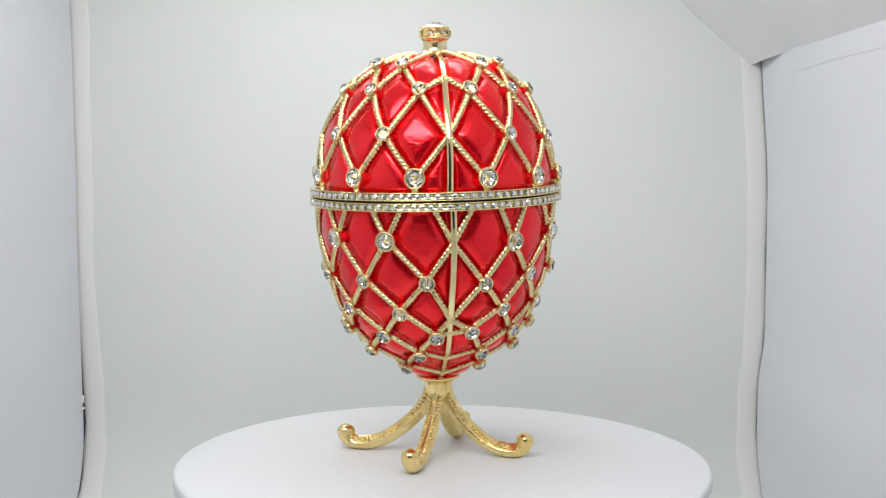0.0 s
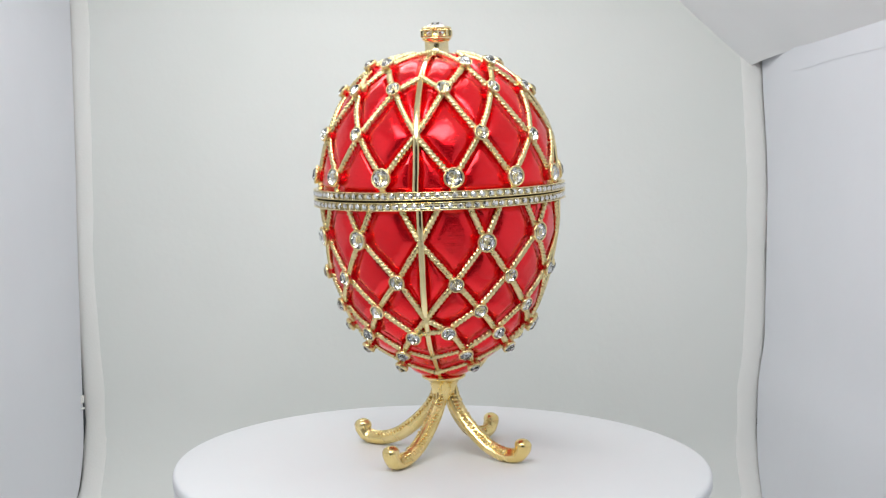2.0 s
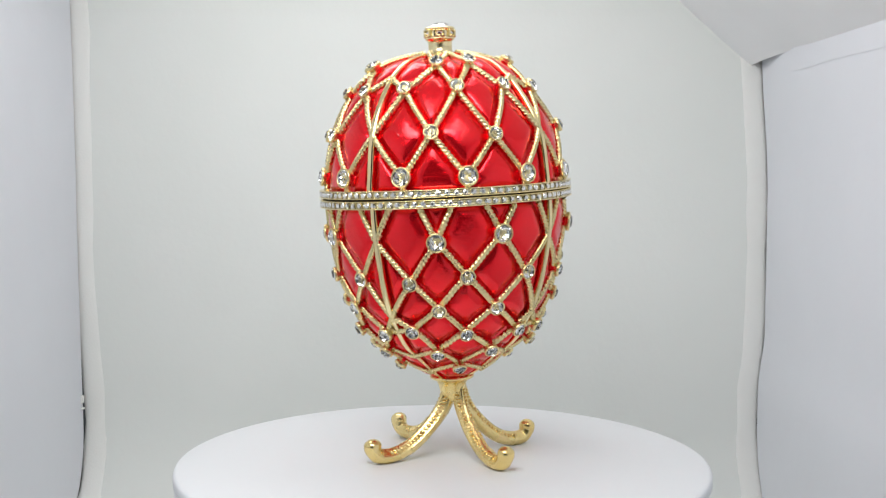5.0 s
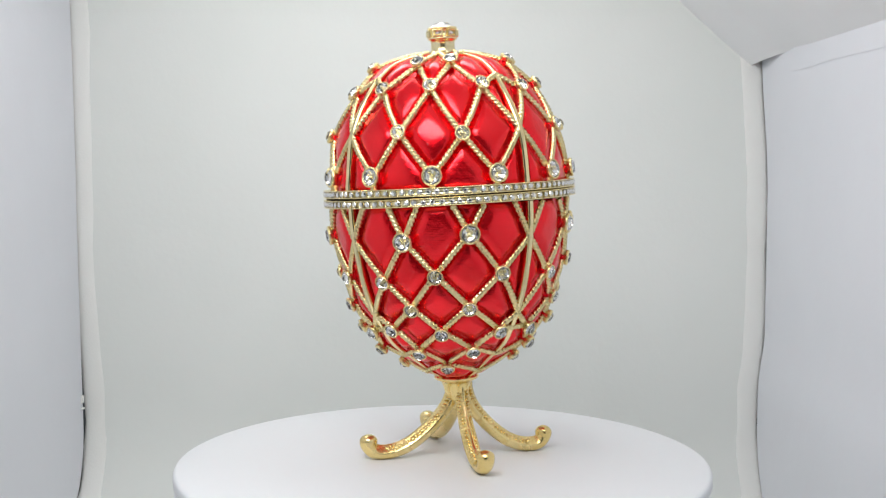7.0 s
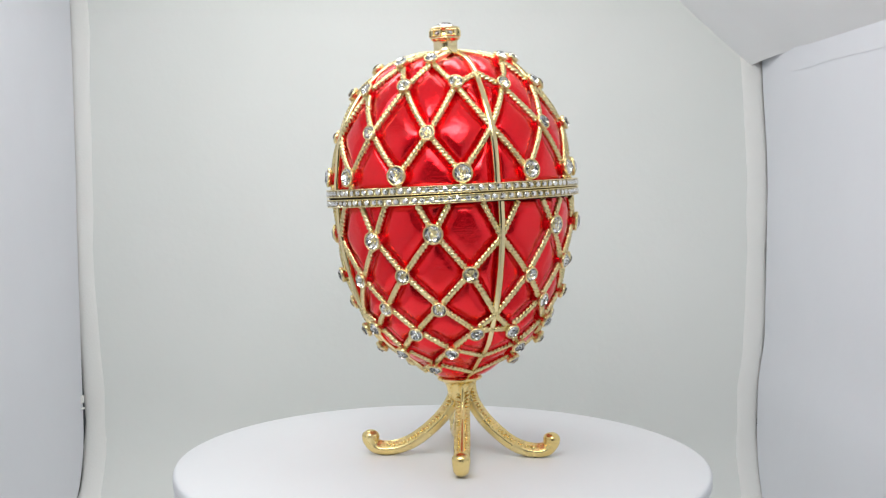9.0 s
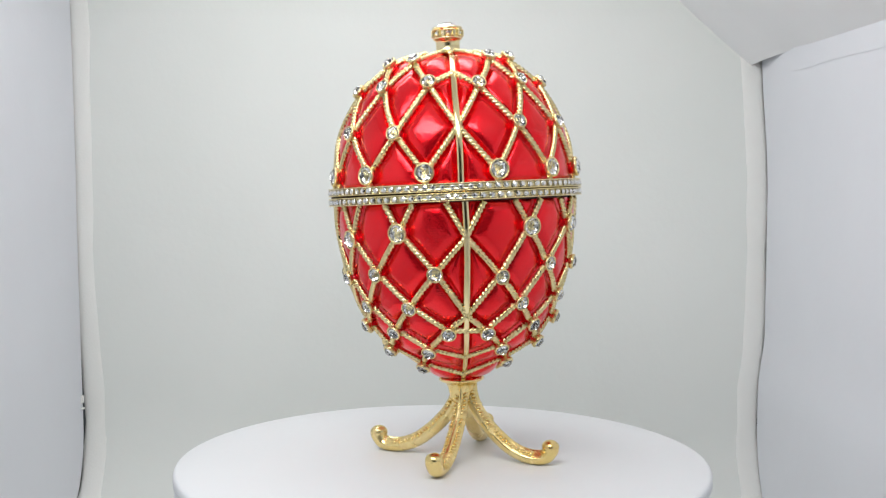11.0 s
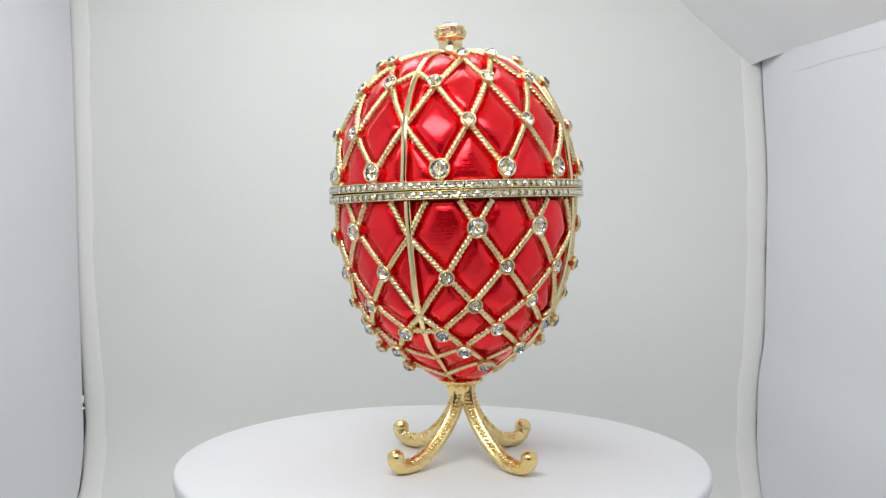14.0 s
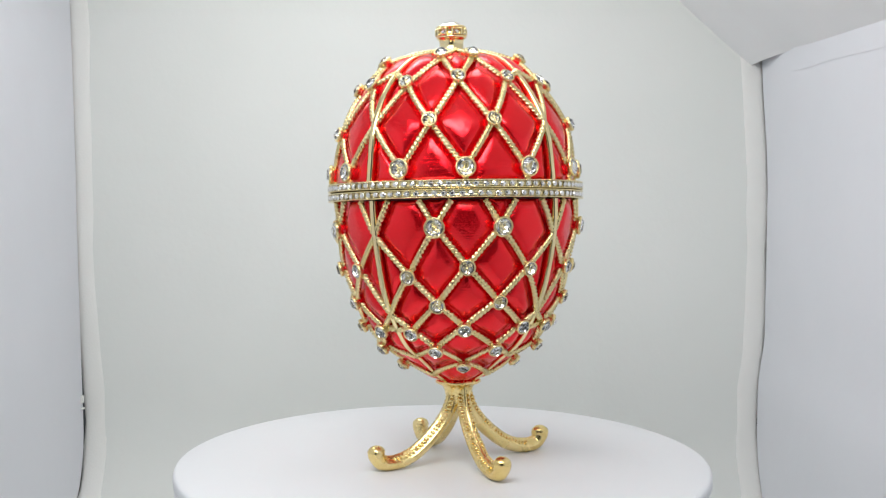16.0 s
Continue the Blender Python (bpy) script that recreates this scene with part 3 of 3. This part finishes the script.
def finial(lid):
    """The knop: a turned stem, a windowed crown and a stone on top."""
    prof = [(0.0060, 0.1366), (0.0052, 0.1372), (0.0043, 0.1378), (0.0040, 0.1386), (0.0040, 0.1411), (0.0043, 0.1416), (0.0048, 0.1419), (0.0050, 0.1422), (0.0050, 0.1426),
            (0.0045, 0.1428), (0.0045, 0.1451), (0.0049, 0.1453), (0.0051, 0.1456), (0.0049, 0.1460), (0.0043, 0.1462), (0.0037, 0.1459), (0.0001, 0.1457)]
    part("knop", lathe(prof, 48), PALE_GOLD, lid, "polished gold knop")
    for i in range(6):
        a = math.pi * (i + 0.3) / 3
        d = Vector((math.sin(a), -math.cos(a), 0))
        m = Matrix.Translation(d * 0.0044 + Vector((0, 0, 0.14395))) @ Matrix.Rotation(a, 4, "Z")
        bm = bmesh.new()
        for x0, x1, z0, z1 in ((-0.0019, -0.0013, -0.0012, 0.0012), (0.0013, 0.0019, -0.0012, 0.0012), (-0.0013, 0.0013, 0.0008, 0.0012), (-0.0013, 0.0013, -0.0012, -0.0008)):
            rounded_box(bm, x0, x1, -0.0008, 0.0004, z0, z1, 0.00015, 1)
        part("window_frame", bm, PALE_GOLD, lid, m=m, smooth=False)
        place("side_crystal", PAVE, lid, m=m @ Matrix.Rotation(math.pi / 2, 4, "X") @ Matrix.Diagonal((0.0013, 0.0008, 0.0010, 1)))
    place("top_crystal", PAVE, lid, m=Matrix.Translation((0, 0, 0.1458)) @ Matrix.Diagonal((0.0038, 0.0038, 0.0038, 1)))


SETTING, STONE, PAVE = setting_mesh(), stone_mesh(), pave_mesh()


def egg():
    thing = tagged(new("jewelled_egg"), "red enamel egg box with gold rope trellis and clear crystals", "egg box")
    tilt = Matrix.Rotation(radians(-0.7691), 4, "Y") @ Matrix.Rotation(radians(-2.27976), 4, "X")
    hinge = Matrix.Translation((0, 0, 0.088)) @ Matrix.Rotation(radians(-0.64), 4, "Y") @ Matrix.Rotation(radians(-0.17), 4, "X") @ Matrix.Translation((0, 0, -0.088))
    halves = {}
    for kind, label in (("lid", "domed red enamel lid"), ("bowl", "deep red enamel lower half")):
        ground, fields = enamel_shell(kind)
        half = place(kind, ground, thing, label, tilt @ hinge if kind == "lid" else tilt)
        for me in fields:
            place("enamel_field", me, half)
        halves[kind] = half
        for a, b in ROPES[kind]:
            part("rope", rope_mesh(kind, a, b), ROPE_GOLD, half)
        for az in RIB_AZ:
            part("rib", rib_mesh(kind, az + rib_turn(0.1 if kind == "lid" else 0.05)), RIB_GOLD, half)
        # the soldered bands sit a little askew on their halves
        z0, z1, ax, ay = (0.09097, 0.09360, -0.52, 0.74) if kind == "lid" else (0.08790, 0.09056, -0.97, 0.01)
        askew = Matrix.Translation((0, 0, 0.09)) @ Matrix.Rotation(radians(ax), 4, "X") @ Matrix.Rotation(radians(ay), 4, "Y") @ Matrix.Translation((0, 0, -0.09))
        part("rim_band", band_mesh(z0, z1), PALE_GOLD, half, "gold channel band set with small crystals", m=askew)
        if kind == "bowl":
            # added dark ring: puts the hollow's shade into the gap between the bands
            part("gap_shade", lathe([(0.0345, 0.0860), (0.0405, 0.0890), (0.0416, 0.0900), (0.0416, 0.0913), (0.0405, 0.0920), (0.0345, 0.0930)], 96, closed=True), GAP_SHADE, half, "added dark ring standing in for shade in the rim gap")
        rng = random.Random(3 if kind == "lid" else 4)
        for i in range(94):
            a = 2 * math.pi * (i + (0.0 if kind == "lid" else 0.4)) / 94 + rng.uniform(-0.006, 0.006)
            d = Vector((math.sin(a), -math.cos(a), 0))
            m = along(d * (BAND_R - 0.0006) + Vector((0, 0, (z0 + z1) / 2 + rng.uniform(-0.0001, 0.0001))), (d + Vector((rng.uniform(-0.12, 0.12), rng.uniform(-0.12, 0.12), rng.uniform(-0.12, 0.12)))).normalized(), rng.uniform(0, 3))
            place("pave_crystal", PAVE, half, m=askew @ m @ Matrix.Scale(0.00104, 4))
    rng = random.Random(7)
    for row, nominal in STONES:
        kind = "lid" if row < 5 else "bowl"
        az, s = node(row, nominal)
        p, n = SHELL[kind].at(az, s, 0.0)
        n = (n + Vector((rng.uniform(-0.06, 0.06), rng.uniform(-0.06, 0.06), rng.uniform(-0.06, 0.06)))).normalized()
        r = ROW[row][3] * rng.uniform(0.97, 1.03)
        m = along(p, n, rng.uniform(0, 3)) @ Matrix.Diagonal((r, r, 0.0034 if row > 7 else 0.0030, 1))
        place("stone_setting", SETTING, halves[kind], m=m)
        place("crystal", STONE, halves[kind], m=m)
    finial(halves["lid"])
    prof = [(0.0001, 0.0186), (0.0028, 0.0188), (0.0040, 0.0205), (0.0043, 0.0225), (0.0047, 0.0245), (0.0054, 0.0260), (0.0070, 0.0267), (0.0076, 0.0271), (0.0077, 0.0276), (0.0073, 0.0280), (0.0062, 0.0282), (0.0001, 0.0284)]
    part("foot_ring", lathe([(0.0001, 0.0281), (0.0064, 0.0281), (0.0069, 0.0286), (0.0069, 0.0292), (0.0060, 0.0300), (0.0001, 0.0302)], 48), ENAMEL, halves["bowl"], "red enamel foot ring")
    stand = part("stand", lathe(prof, 48), GOLD, thing, "gold collar joining the four feet", m=tilt)
    bm, line, tang = leg_mesh()
    first = part("leg", bm, GOLD, stand, "scrolled gold leg with an upturned knob")
    beads = beading_mesh(line, tang)
    bead_me = bpy.data.meshes.new("beading")
    beads.to_mesh(bead_me)
    beads.free()
    bead_me.materials.append(GOLD)
    bead_me.shade_smooth()
    for i, (az, k) in enumerate(((-159.3, 0.985), (-67.8, 0.94), (20.8, 0.94), (117.0, 1.03))):
        m = tilt.inverted() @ Matrix.Rotation(radians(az - 90), 4, "Z") @ Matrix.Diagonal((k, 1, 1, 1))
        if i:
            first_copy = place("leg", first.data, stand, "scrolled gold leg with an upturned knob")
            first_copy.matrix_basis = m
        else:
            first.matrix_basis = m
        place("beading", bead_me, stand, m=m)
    return thing


def turn_at(t):
    """Degrees by which the table has turned clockwise."""
    return -142.6 + 8.42 * t + 0.0135 * t * t


EGG_PLACE = Matrix.Translation((0.00546, -0.00541, 0))

desk()
backdrop()
side_wall("wall_left", left_x, -1, CEIL + 0.005)
side_wall("wall_right", right_x, 1, 0.19)
binding("trim_left", left_x, -1, CEIL, 0.0059)
binding("trim_right", right_x, 1, 0.19, 0.0052)
seam_tab()
hem()
box_ceiling()
added_front_wall()
strip_light(look((-0.045, -0.20, CEIL - 0.024), (-0.01, -0.10, 0.0)), 0.20, 0.046)
strip_light(look((-0.045, 0.05, CEIL - 0.028), (0.01, 0.15, 0.06)), 0.20, 0.031)
DISC = turntable()
EGG = egg()


def motions():
    times = [float(i) for i in range(17)]
    walk(DISC, [(t, Matrix.Translation((0.00025, -0.00014, 0)) @ Matrix.Rotation(radians(-turn_at(t)), 4, "Z")) for t in times])
    walk(EGG, [(t, Matrix.Rotation(radians(-turn_at(t)), 4, "Z") @ EGG_PLACE) for t in times])


motions()
